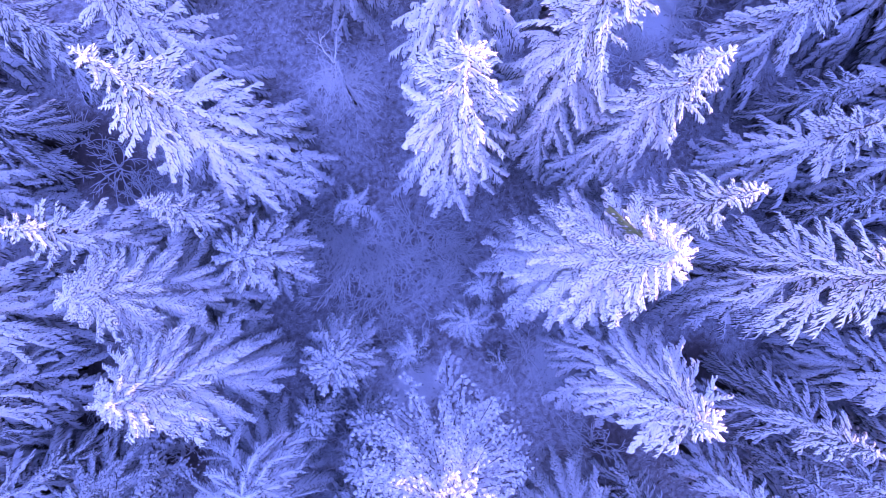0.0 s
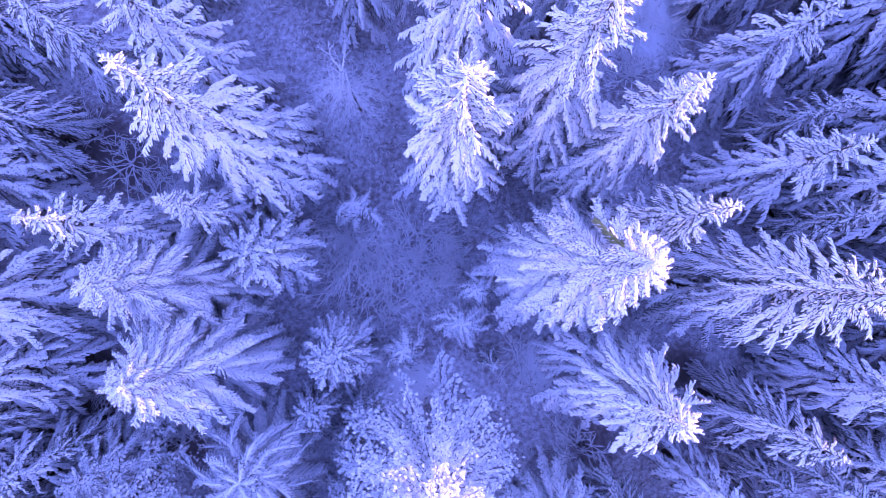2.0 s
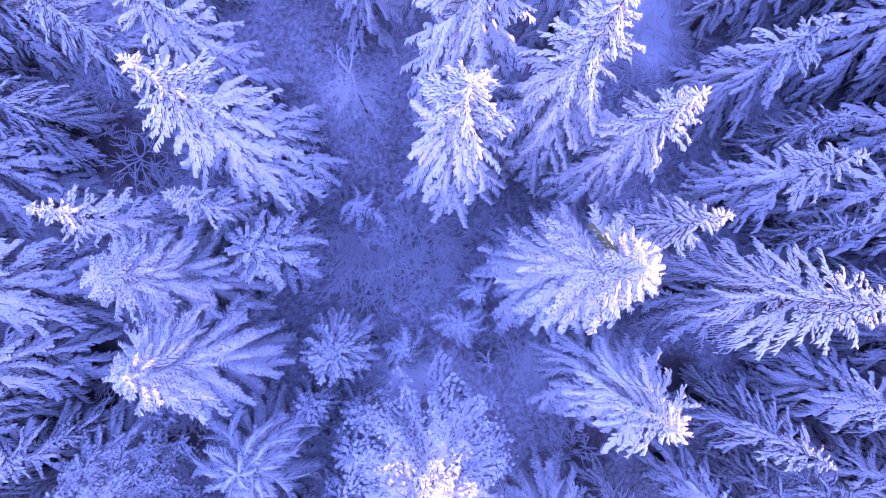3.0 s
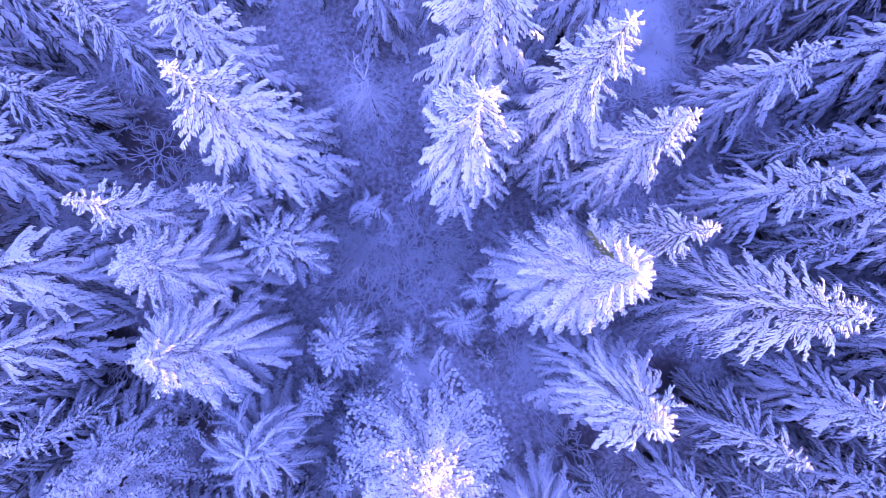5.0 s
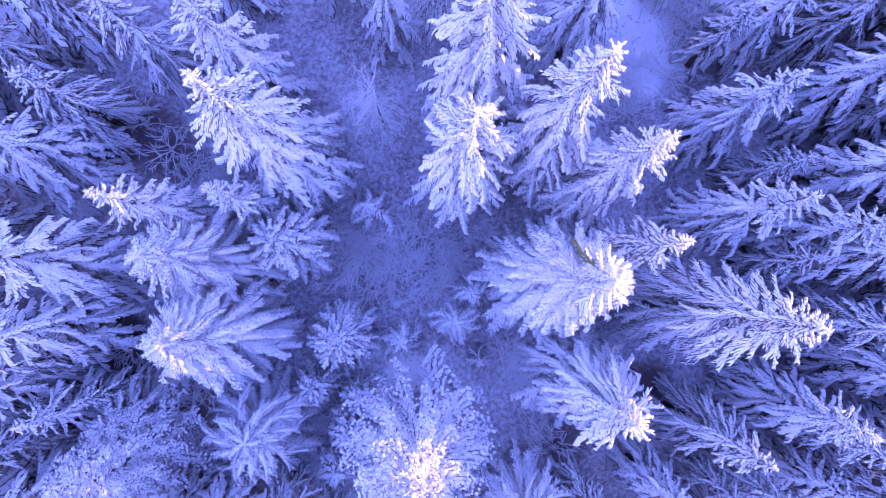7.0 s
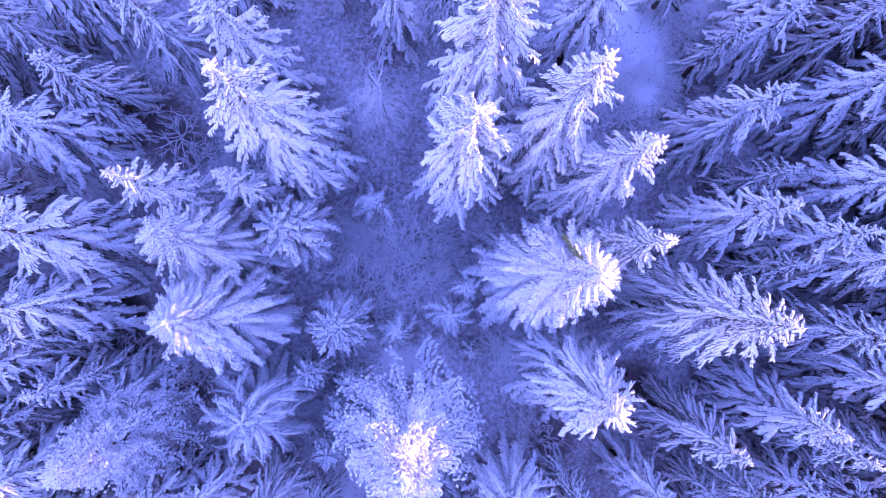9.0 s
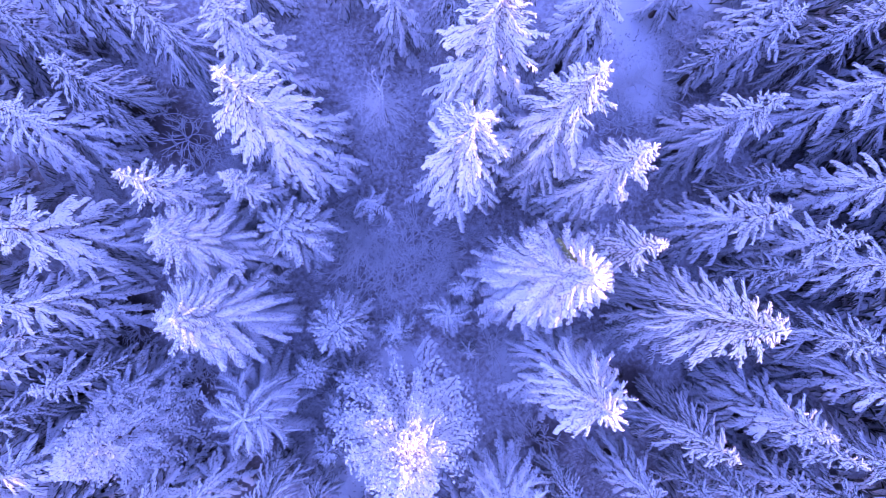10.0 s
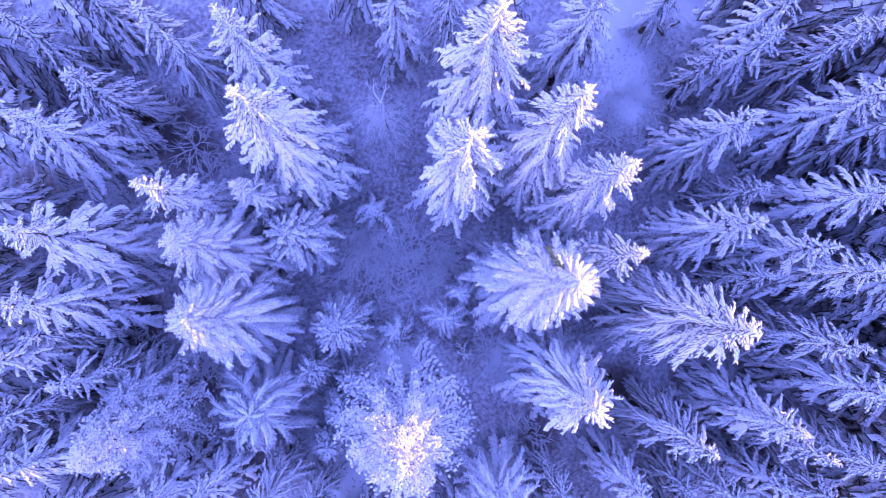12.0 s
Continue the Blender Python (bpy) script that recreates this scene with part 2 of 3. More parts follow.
def star_limb_mesh(rng, length):
    """A thickly laden young branch: a smooth snow roll over a serrated comb."""
    b = Build()
    n = 9
    bend = rng.uniform(-0.55, 0.55)

    def at(s):
        return Vector((s * length, bend * length * s ** 3, length * (0.16 * s - 0.48 * s * s)))

    pts = [at(i / (n - 1)) for i in range(n)]
    b.tube([p - Vector((0, 0, 0.05)) for p in pts], [0.02] * (n - 1) + [0.005], [0.02] * (n - 1) + [0.005], 3, 2)
    feather(b, rng, at, length, 0.13 + 0.06 * length, "feather")
    b.tube([p + Vector((0, 0, 0.03)) for p in pts],
           [0.02 + 0.05 * rng.uniform(0.25, 1.4) * math.sin(math.pi * (0.15 + 0.7 * i / (n - 1))) for i in range(n - 1)] + [0],
           [0.05 + 0.03 * rng.random() for i in range(n - 1)] + [0], 5, 0)
    return b.mesh("branch", BOUGH_MATS)


rng = random.Random(7)
BOUGHS = {st: {L: [limb_mesh(rng, L, st) for _ in range(4 if L < 2.5 else 3)] for L in SIZES} for st in STYLES}
BOUGHS["frost"] = {L: [tuft_limb_mesh(rng, L) for _ in range(4)] for L in SIZES[1:6]}
BOUGHS["star"] = {L: [star_limb_mesh(rng, L) for _ in range(3)] for L in SIZES[1:6]}


def limb_for(rng, style, length):
    size = min(BOUGHS[style], key=lambda s: abs(math.log(s / length)))
    return rng.choice(BOUGHS[style][size]), length / size


def trunk_mesh(rng, h, r, name="trunk"):
    b = Build()
    n = 9
    pts, ws = [], []
    lean = rng.uniform(-0.03, 0.03)
    for i in range(n):
        s = i / (n - 1)
        pts.append(Vector((lean * math.sin(3 * s) * 2, lean * math.sin(2 + 4 * s) - lean * math.sin(2), s * h)))
        ws.append(r * (1 - 0.93 * s) * (1.35 if i == 0 else 1))
    b.tube(pts, ws, ws, 8, 0)
    return b.mesh(name, [bark_mat])


def leader_mesh(rng, size, mats):
    """The topmost shoot with short snow-capped tips set round it."""
    b = Build()
    b.tube([Vector((0, 0, 0)), Vector((0.01, 0, size * 0.6)), Vector((0.03, 0.01, size))],
           [0.026, 0.03, 0], [0.026, 0.03, 0], 5, 0)
    for i in range(13):
        a, z = i * 2.4 + rng.uniform(-0.3, 0.3), size * (0.02 + 0.068 * i)
        w = Vector((math.cos(a), math.sin(a), 0.3 + 0.05 * i)).normalized()
        ln = size * (0.40 - 0.024 * i) * rng.uniform(0.75, 1.2)
        r = rng.uniform(0.018, 0.03)
        b.tube([Vector((0, 0, z)), Vector((0, 0, z)) + w * ln * 0.7, Vector((0, 0, z)) + w * ln],
               [r * 0.7, r, 0], [r * 0.7, r, 0], 4, 0)
    return b.mesh("leader", mats)


def ground_z(x, y):
    """The forest floor: a gentle slope with hummocks."""
    far = max(abs(x), abs(y))
    z = 0.05 * max(-40, min(40, y)) - 0.05
    z += 0.35 * (noise.noise(Vector((x * 0.13, y * 0.13, 1.7)))) + 0.10 * noise.noise(Vector((x * 0.6, y * 0.6, 4.2)))
    if far < 40:
        z += 0.05 * noise.noise(Vector((x * 2.1, y * 2.1, 9.0)))
    return z


def conifer(x, y, top, radius, style, seed, label, name="spruce_tree", category="tree", dz=0.50, group="snowy conifers",
            low=0.05, power=0.66, per=5.2, pitch=(-34, -18, 42), hang=1.0, fat=1.0, crest=0.74):
    """A conifer with its tip at the height top: trunk, leader and whorls of branches."""
    rng = random.Random(seed)
    z0 = ground_z(x, y)
    h = top - z0
    tree = tagged(new(name), label=label, category=category, group=group)
    tree.matrix_basis = pose(x, y, z0 - 0.05, 0, 0, rng.uniform(0, 360))
    part("trunk", trunk_mesh(rng, h * 0.985, 0.05 + 0.0095 * h), tree)
    part("leader", leader_mesh(rng, 0.35 + 0.02 * h, [snow_mat if style != "frost" else frost_mat]), tree, pose(0, 0, h - 0.35 - 0.02 * h))
    z, az = h * low + 0.3, rng.uniform(0, 360)
    while z < h - 0.35:
        u = z / h
        reach = radius * min(1.0, 0.72 + 2.4 * u) * (1 - u) ** power * 1.18 * (1 - 1.2 * max(0.0, u - 0.75)) + 0.05
        count = max(3, int(per * (0.8 + 0.25 * (1 - u)) * (1.2 if u > 0.74 else 1.0) + rng.random()))
        for i in range(count):
            ln = max(0.16, reach * rng.uniform(0.78, 1.12) * (hang if u < 0.85 else 1.0))
            me, sc = limb_for(rng, "crest" if style == "heavy" and u > crest else style, ln)
            a = az + 360 * i / count + rng.uniform(-16, 16)
            p = pitch[0] + (pitch[1] - pitch[0]) * u / 0.6 if u < 0.6 else pitch[1] + (pitch[2] - pitch[1]) * (u - 0.6) / 0.4
            m = pose(0, 0, z + rng.uniform(-0.2, 0.2), 0, 0, a) @ pose(0, 0, 0, rng.uniform(-12, 12), -p + rng.uniform(-6, 6), 0)
            part("branch", me, tree, m @ Matrix.Diagonal((sc, fat * max(0.85, sc) * rng.uniform(0.9, 1.1), rng.uniform(0.9, 1.1), 1)))
        az += 137.5 / 2
        z += dz * min(1.0, 0.25 + h / 9) * (1.6 - 1.15 * u) * rng.uniform(0.85, 1.15)
    return tree


# ---- the forest floor, with open drifts of clean snow: x, y, radius ----
DRIFTS = [(11.0, 12.2, 2.2), (11.3, 9.6, 2.2), (11.0, 14.4, 2.2), (-1.7, -5.0, 1.4), (-4.3, -11.4, 2.0), (4.5, -5.0, 1.6), (-3.5, -6.6, 1.2), (15.2, 14.5, 2.0)]
# floor under and between trees, darkened for needle litter and for shade there
LITTER_SHADE = [(-12.8, 6.6, 2.0), (-17.5, 12.4, 1.5), (-15.5, -2.9, 1.7), (-15.9, -5.3, 1.5), (-12.8, -10.5, 1.8), (-12.5, -6.2, 1.4), (-22.4, 10.2, 1.4), (-16.1, -3.5, 2.0), (-14.0, 7.7, 2.2), (22.6, 5.3, 2.4), (24.1, -7.6, 2.0), (-9.7, -11.4, 1.8), (10.6, -6.3, 1.4), (6.2, -9.1, 1.5), (-17.4, -5.3, 1.6), (-21.6, 4.5, 1.6), (-18.9, 7.0, 1.4), (23.0, -11.6, 2.0)]


def ground():
    n = 230
    vs, fs = [], []
    for j in range(n + 1):
        for i in range(n + 1):
            u, v = 2 * i / n - 1, 2 * j / n - 1
            x, y = 34 * u + 1500 * u ** 9, 30 * v + 1500 * v ** 9
            vs.append((x, y, ground_z(x, y)))
    for j in range(n):
        for i in range(n):
            k = j * (n + 1) + i
            fs.append((k, k + 1, k + n + 2, k + n + 1))
    me = bpy.data.meshes.new("ground")
    me.from_pydata(vs, [], fs)
    me.materials.append(ground_mat)
    me.polygons.foreach_set("use_smooth", [True] * len(fs))
    deep = me.attributes.new("deep_snow", "FLOAT", "POINT")
    for k, (x, y, _) in enumerate(vs):
        deep.data[k].value = max(0.0, min(1.0, max(1.6 * (1 - math.hypot(x - a, y - b) / r) for a, b, r in DRIFTS)))
        # lowers the floor colour towards litter brown, with the shade under trees painted in
        deep.data[k].value -= max(0.0, min(1.0, max(1.4 * (1 - math.hypot(x - a, y - b) / r) for a, b, r in LITTER_SHADE)))
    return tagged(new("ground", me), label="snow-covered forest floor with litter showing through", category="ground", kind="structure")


ground()

# ---- the trees: x, y, height of the tip, crown radius, taper of the crown ----
HEAVY = [
    (2.13, 7.46, 17.5, 3.4, 0.75),
    (1.32, 3.93, 16.3, 2.6, 0.58),
    (4.51, 4.88, 17.8, 3.0, 0.8),
    (6.44, 3.13, 16.0, 2.7, 0.85),
    (6.2, -5.33, 12.1, 3.5, 0.72),
    (14.87, -6.64, 10.5, 2.9, 0.92),
    (17.6, -0.21, 12, 2.6, 0.92),
    (18.52, -5.26, 11, 2.6, 0.92),
    (14.87, 10.0, 9.5, 2.5, 0.92),
    (12.97, 5.96, 11.2, 2.8, 0.92),
    (12.69, 1.69, 11.8, 2.8, 0.92),
    (15.97, 0.75, 11, 2.6, 0.92),
    (18.23, 2.93, 12, 3.0, 0.92),
    (18.15, 6.96, 12, 3.0, 0.92),
    (6.65, 10.34, 13, 2.9, 0.92),
    (-1.52, 11.22, 11, 2.0, 0.92),
    (-7.31, 8.7, 14.1, 3.0, 0.92),
    (-6.1, 5.3, 16.2, 3.7, 0.9),
    (-16.18, 5.75, 11, 3.3, 0.92),
    (-10.5, 2.9, 12.8, 2.5, 0.92),
    (-7.51, 3.12, 11.1, 1.9, 0.92),
    (-15.33, 1.25, 12.5, 3.5, 0.85),
    (-16.08, -1.53, 12, 3.1, 0.92),
    (-16.1, -5.13, 8, 2.4, 0.92),
    (-17.18, -8.48, 9.8, 2.8, 0.92),
    (9.2, -9.93, 9, 2.0, 0.92),
    (-17.83, -3.91, 10, 2.3, 0.92),
    (15.65, -9.81, 8.5, 2.1, 0.92),
    (-10.09, -10.08, 8.5, 2.0, 0.92),
    (-12.24, -10.32, 9, 2.1, 0.92),
    (15.26, 11.28, 11, 2.3, 0.92),
    (11.68, 13.17, 7, 1.6, 0.92),
]
CLUMP = [
    (-6.36, 1.6, 7.5, 2.2, 0.5),
    (-4.59, -2.86, 4.3, 1.95, 0.45),
    (-4.47, -7.44, 3.0, 1.4, 0.6),
    (-6.11, -5.26, 2.6, 1.3, 0.6),
    (-4.02, -5.9, 2.2, 1.2, 0.6),
    (-5.25, -9.26, 2.4, 1.2, 0.6),
]
FEATHER = [
    (4.62, -0.61, 16.2, 3.1, 0.66),
    (-14.22, -5.9, 5.5, 2.4, 0.6),
    (-9.51, 0.92, 11.8, 3.0, 0.66),
    (-9.2, -2.07, 11.3, 3.4, 0.6),
]
FINE = [
    (6.97, 0.35, 15.2, 2.3, 0.9),
    (10.53, -2.23, 15.2, 3.4, 0.75),
    (-15.16, 8.01, 9.2, 2.9, 0.92),
    (-11.46, 10.13, 11, 2.8, 0.92),
    (11.25, -7.46, 10.5, 2.8, 0.95),
    (16.36, -7.89, 10, 2.2, 0.95),
    (14.96, -0.37, 8, 1.9, 0.95),
    (17.16, -3.26, 11, 2.5, 0.95),
    (18.74, -8.43, 10, 2.4, 0.95),
    (14.93, 3.57, 8, 2.2, 0.95),
    (18.36, 9.96, 11, 2.4, 0.95),
    (0.92, 12.32, 10, 2.0, 0.95),
    (13.28, 9.69, 8, 1.5, 0.95),
    (-7.43, -10.47, 9, 2.0, 0.95),
    (-18.24, -6.51, 9, 2.2, 0.95),
    (-17.88, 10.48, 9, 2.6, 0.95),
    (-15.4, 12.17, 9, 2.4, 0.95),
    (1.85, -4.35, 3.2, 0.8, 0.95),
    (13.64, -10.32, 8, 2.0, 0.95),
    (17.8, -10.24, 8.3, 2.2, 0.95),
    (12.2, -10.4, 6, 1.7, 0.95),
    (-5.53, -11.15, 6, 1.8, 0.95),
    (6.18, -10.51, 7, 1.7, 0.95),
    (-7.55, -9.88, 4, 1.4, 0.95),
    (-17.2, -3.02, 8, 2.0, 0.95),
    (-14.93, -4.73, 6, 1.6, 0.95),
]
FROST = [
    (-1.16, -7.48, 11.5, 3.2, 0.5),
    (-13.87, -7.64, 9.8, 2.9, 0.75),
]
STAR = [
    (-8.5, -6.95, 4.8, 2.7),
    (3.46, -10.71, 8, 2.1),
]
for i, (x, y, top, r, taper) in enumerate(HEAVY):
    conifer(x, y, top, r, "heavy", 100 + i, "tall spruce with drooping branches under thick snow", power=taper, per=4.6, dz=0.50, low=0.17, pitch=(-46, -30, 22), hang=1.2)
for i, (x, y, top, r, taper) in enumerate(CLUMP):
    conifer(x, y, top, r, "clump", 200 + i, "spruce with branches packed in clumpy snow", per=7.0 if top > 6 else 10.0, power=taper, dz=0.44, pitch=(-28, -8, 42) if top < 15 else (-34, -18, 42), fat=1.0 if top > 8 else 1.2)
for i, (x, y, top, r, taper) in enumerate(FEATHER):
    fir = conifer(x, y, top, r, "feather", 300 + i, "fir with feathery snow-lined twigs on long branches", name="fir_tree", power=taper, per=6.4, dz=0.42, pitch=(-26, -2, 28))
    if i == 0:
        # one branch near its top has shed its snow and shows yellowish green
        bare = limb_mesh(random.Random(5), 0.9, "fine")
        bare.materials[0] = green_mat
        m = fir.matrix_basis.inverted() @ pose(x - 0.25, y + 0.35, top - 1.55, 0, 0, 118) @ pose(0, 0, 0, 0, 4, 0)
        part("branch", bare, fir, m, "bare branch with yellowish green needles")
for i, (x, y, top, r, taper) in enumerate(FINE):
    conifer(x, y, top, r, "fine", 400 + i, "dark green spruce lightly dusted with snow", power=taper, per=4.7, low=0.17, pitch=(-46, -30, 22), hang=1.2)
for i, (x, y, top, r, taper) in enumerate(FROST):
    conifer(x, y, top, r, "frost", 500 + i, "round-crowned pine white with rime frost", name="pine_tree",
            low=0.12, power=taper, per=7.4, pitch=(-4, 12, 55), dz=0.40)


def star_tree(x, y, top, radius, seed):
    """A young spruce seen as a star: tiers of long snow-rolled branches that reach out flat."""
    rng = random.Random(seed)
    z0 = ground_z(x, y)
    h = top - z0
    tree = tagged(new("young_spruce"), label="young spruce with star-shaped snow-rolled branches", category="tree", group="young conifers")
    tree.matrix_basis = pose(x, y, z0 - 0.05)
    part("trunk", trunk_mesh(rng, h, 0.07), tree)
    for up, reach, count, tilt in ((0.97, 0.25, 5, 40), (0.91, 0.55, 10, 14), (0.79, 0.74, 12, 2), (0.64, 0.86, 12, -4), (0.48, 0.98, 12, -8), (0.33, 1.05, 12, -10), (0.18, 1.0, 10, -10)):
        a0 = rng.uniform(0, 360)
        for i in range(count):
            ln = radius * reach * rng.uniform(0.85, 1.12)
            me, sc = limb_for(rng, "star" if up > 0.6 else "feather", ln)
            m = pose(0, 0, h * up + rng.uniform(-0.1, 0.1), 0, 0, a0 + 360 * i / count + rng.uniform(-10, 10))
            part("branch", me, tree, m @ pose(0, 0, 0, rng.uniform(-10, 10), -tilt + rng.uniform(-5, 5), 0) @ Matrix.Diagonal((sc, 1.2 * max(0.9, sc), 1, 1)))
    return tree


for i, (x, y, top, r) in enumerate(STAR):
    star_tree(x, y, top, r, 600 + i)

# ---- saplings bent by snow in the clearing ----
def sapling(x, y, top, arms, reach, seed, label):
    rng = random.Random(seed)
    z0 = ground_z(x, y)
    h = max(0.5, top - z0)
    ob = tagged(new("spruce_sapling"), label=label, category="sapling", group="saplings in the clearing")
    ob.matrix_basis = pose(x, y, z0 - 0.03)
    part("trunk", trunk_mesh(rng, h, 0.03), ob)
    for a, f, p in arms:
        me, sc = limb_for(rng, "star", reach * f)
        part("branch", me, ob, pose(0, 0, h * 0.92, 0, 0, a) @ pose(0, 0, 0, rng.uniform(-8, 8), -p, 0) @ Matrix.Diagonal((sc, 1.75 * max(0.9, sc), 1.2, 1)))
    return ob


sapling(-3.11, 3.30, 1.6, [(-8, 0.55, -8), (-32, 1.25, -18), (-88, 0.95, -20), (-125, 1.0, -20), (175, 0.55, -5), (60, 0.5, -10)],
        1.5, 31, "small sapling with drooping arms rolled in snow")
for x, y, top, reach, seed in [(*(0.86, -2.63, 1.6), 1.2, 33), (*(-1.87, -3.45, 1.2), 1.0, 35), (*(1.71, -1.24, 1.3), 0.75, 36)]:
    rs = random.Random(seed)
    arms = [(i * 40 + rs.uniform(-12, 12), rs.uniform(0.75, 1.1), rs.uniform(-12, 4)) for i in range(9)]
    arms += [(i * 72 + 20, rs.uniform(0.45, 0.6), 28) for i in range(5)]
    sapling(x, y, top, arms, reach, seed, "small star-shaped sapling covered in soft snow")


# ---- bare frosted bushes ----
def grow(b, rng, p, way, length, r, depth, sag, kids, twigs, thin=0.016):
    """A bare stem that bends as it goes, with forks of its own."""
    n = 5 if depth else 4
    pts, ws = [p], [r]
    d = way.normalized()
    for i in range(n):
        d = (d + Vector((rng.gauss(0, 0.24), rng.gauss(0, 0.24), rng.gauss(0, 0.12) - sag))).normalized()
        pts.append(pts[-1] + d * (length / n))
        ws.append(max(thin, r * (1 - 0.55 * (i + 1) / n)))
    (b if depth > 0 else twigs).tube(pts, ws, ws, 3, 0)
    if depth >= 0:
        for k in range(kids):
            i = rng.randint(1, n - 1)
            side = Vector((rng.gauss(0, 1), rng.gauss(0, 1), rng.gauss(0.2, 0.5))).normalized()
            w = (pts[i + 1] - pts[i]).normalized() + side * 0.8
            grow(b, rng, pts[i], w, length * rng.uniform(0.4, 0.65), ws[i] * 0.75, depth - 1, sag * 0.5, kids, twigs, thin)


def bare_bush(x, y, stems, length, rise, sag, seed, label, name="bare_bush", toward=None, r=0.02, kids=3, depth=1):
    rng = random.Random(seed)
    ob = tagged(new(name), label=label, category="bush" if name == "bare_bush" else "tree", group="bare bushes")
    ob.matrix_basis = pose(x, y, ground_z(x, y) - 0.03)
    b, tw = Build(), Build()
    for i in range(stems):
        a = rng.uniform(0, 2 * math.pi) if toward is None else radians(toward + rng.gauss(0, 32))
        w = Vector((math.cos(a), math.sin(a), rise * rng.uniform(0.6, 1.4)))
        base = Vector((rng.gauss(0, 0.12), rng.gauss(0, 0.12), 0))
        grow(b, rng, base, w, length * rng.uniform(0.6, 1.15), r, depth, sag, kids, tw)
    part("brushwood", b.mesh("brushwood", [twig_mat]), ob)
    tagged(part("rime", tw.mesh("rime", [frost_mat]), ob), label="fine twig tips white with rime", kind="stuff")
    return ob


def bent_birch(x, y, top, seed):
    """A bare birch whose crown hangs down in fine frosted twigs, with two broken sticks on top."""
    rng = random.Random(seed)
    z0 = ground_z(x, y)
    h = top - z0
    ob = tagged(new("bare_birch"), label="leafless bent birch furred with hoarfrost", category="tree", group="bare bushes")
    ob.matrix_basis = pose(x, y, z0 - 0.05)
    part("trunk", trunk_mesh(rng, h, 0.06), ob)
    b, tw = Build(), Build()
    for i in range(34):
        a = radians(rng.gauss(-85, 75))
        w = Vector((math.cos(a), math.sin(a), rng.uniform(0.0, 0.5)))
        grow(b, rng, Vector((rng.gauss(0, 0.15), rng.gauss(0, 0.15), h * rng.uniform(0.55, 1.0))), w, rng.uniform(0.8, 2.0), 0.02, 1, 0.24, 3, tw, 0.011)
    for a in (112, 62):
        w = Vector((math.cos(radians(a)), math.sin(radians(a)), 0.5))
        grow(b, rng, Vector((0, 0, h)), w, 1.3, 0.035, 1, -0.02, 2, tw, 0.014)
    part("crown", b.mesh("crown", [twig_mat]), ob)
    tagged(part("rime", tw.mesh("rime", [frost_mat]), ob), label="fine hanging twigs white with rime", kind="stuff")
    return ob


bent_birch(-2.26, 7.6, 6.0, 41)
bare_bush(-3.16, -1.02, 9, 1.7, 0.25, 0.05, 42, "flattened bare bush with frosted sticks", r=0.04, kids=4)
bs = random.Random(11)
for i, (x, y, toward, length) in enumerate([
        (-4.3, 2.6, -80, 2.4), (-3.6, 2.3, -95, 2.6), (-3.0, 1.6, -100, 2.3), (-2.2, 1.5, -110, 2.0), (-1.4, 1.2, None, 1.5),
        (-0.6, 1.7, None, 1.6), (0.4, 1.5, -60, 1.6), (0.2, 0.4, None, 1.4), (-1.0, 0.1, None, 1.5), (-2.0, 0.0, -120, 1.7),
        (-4.4, 0.6, -70, 1.8), (-1.2, -1.2, None, 1.2), (0.9, 0.9, -100, 1.5), (-5.2, 2.9, -60, 1.7), (1.4, 2.2, None, 1.2),
        (-0.2, -0.9, 20, 1.5), (-2.6, -3.0, None, 1.2), (-4.4, -5.4, None, 1.3), (-5.0, -8.6, None, 1.6), (-3.2, -8.0, None, 1.5),
        (-9.6, 6.2, None, 1.5), (-9.0, 5.0, None, 1.4), (-2.6, 8.6, None, 1.4), (9.6, 8.4, None, 1.6), (10.6, 9.6, None, 1.5),
        (10.0, 7.4, None, 1.3), (3.2, -4.6, None, 1.3), (5.4, -9.2, None, 1.6), (-12.2, -4.6, None, 1.4), (12.2, 9.0, None, 1.4),
        (-13.2, -3.6, None, 1.2), (3.0, 9.0, None, 1.3), (13.2, 11.8, None, 1.0), (14.8, 13.1, None, 1.2),
        (16.0, 13.6, None, 1.1), (12.8, 10.5, None, 1.0), (14.1, 10.9, None, 1.1), (-12.8, 6.6, None, 1.7), (-14.0, 8.0, None, 1.5), (-12.0, 5.2, None, 1.4), (-15.5, -3.2, None, 1.4), (-12.4, -6.0, None, 1.5), (-4.6, -6.6, None, 1.3), (-5.6, -7.4, None, 1.2)]):
    bare_bush(x, y, 12, length, 0.8, 0.12, 700 + i, "tangled leafless bush with rime on its twigs", toward=toward, r=0.036, kids=3)


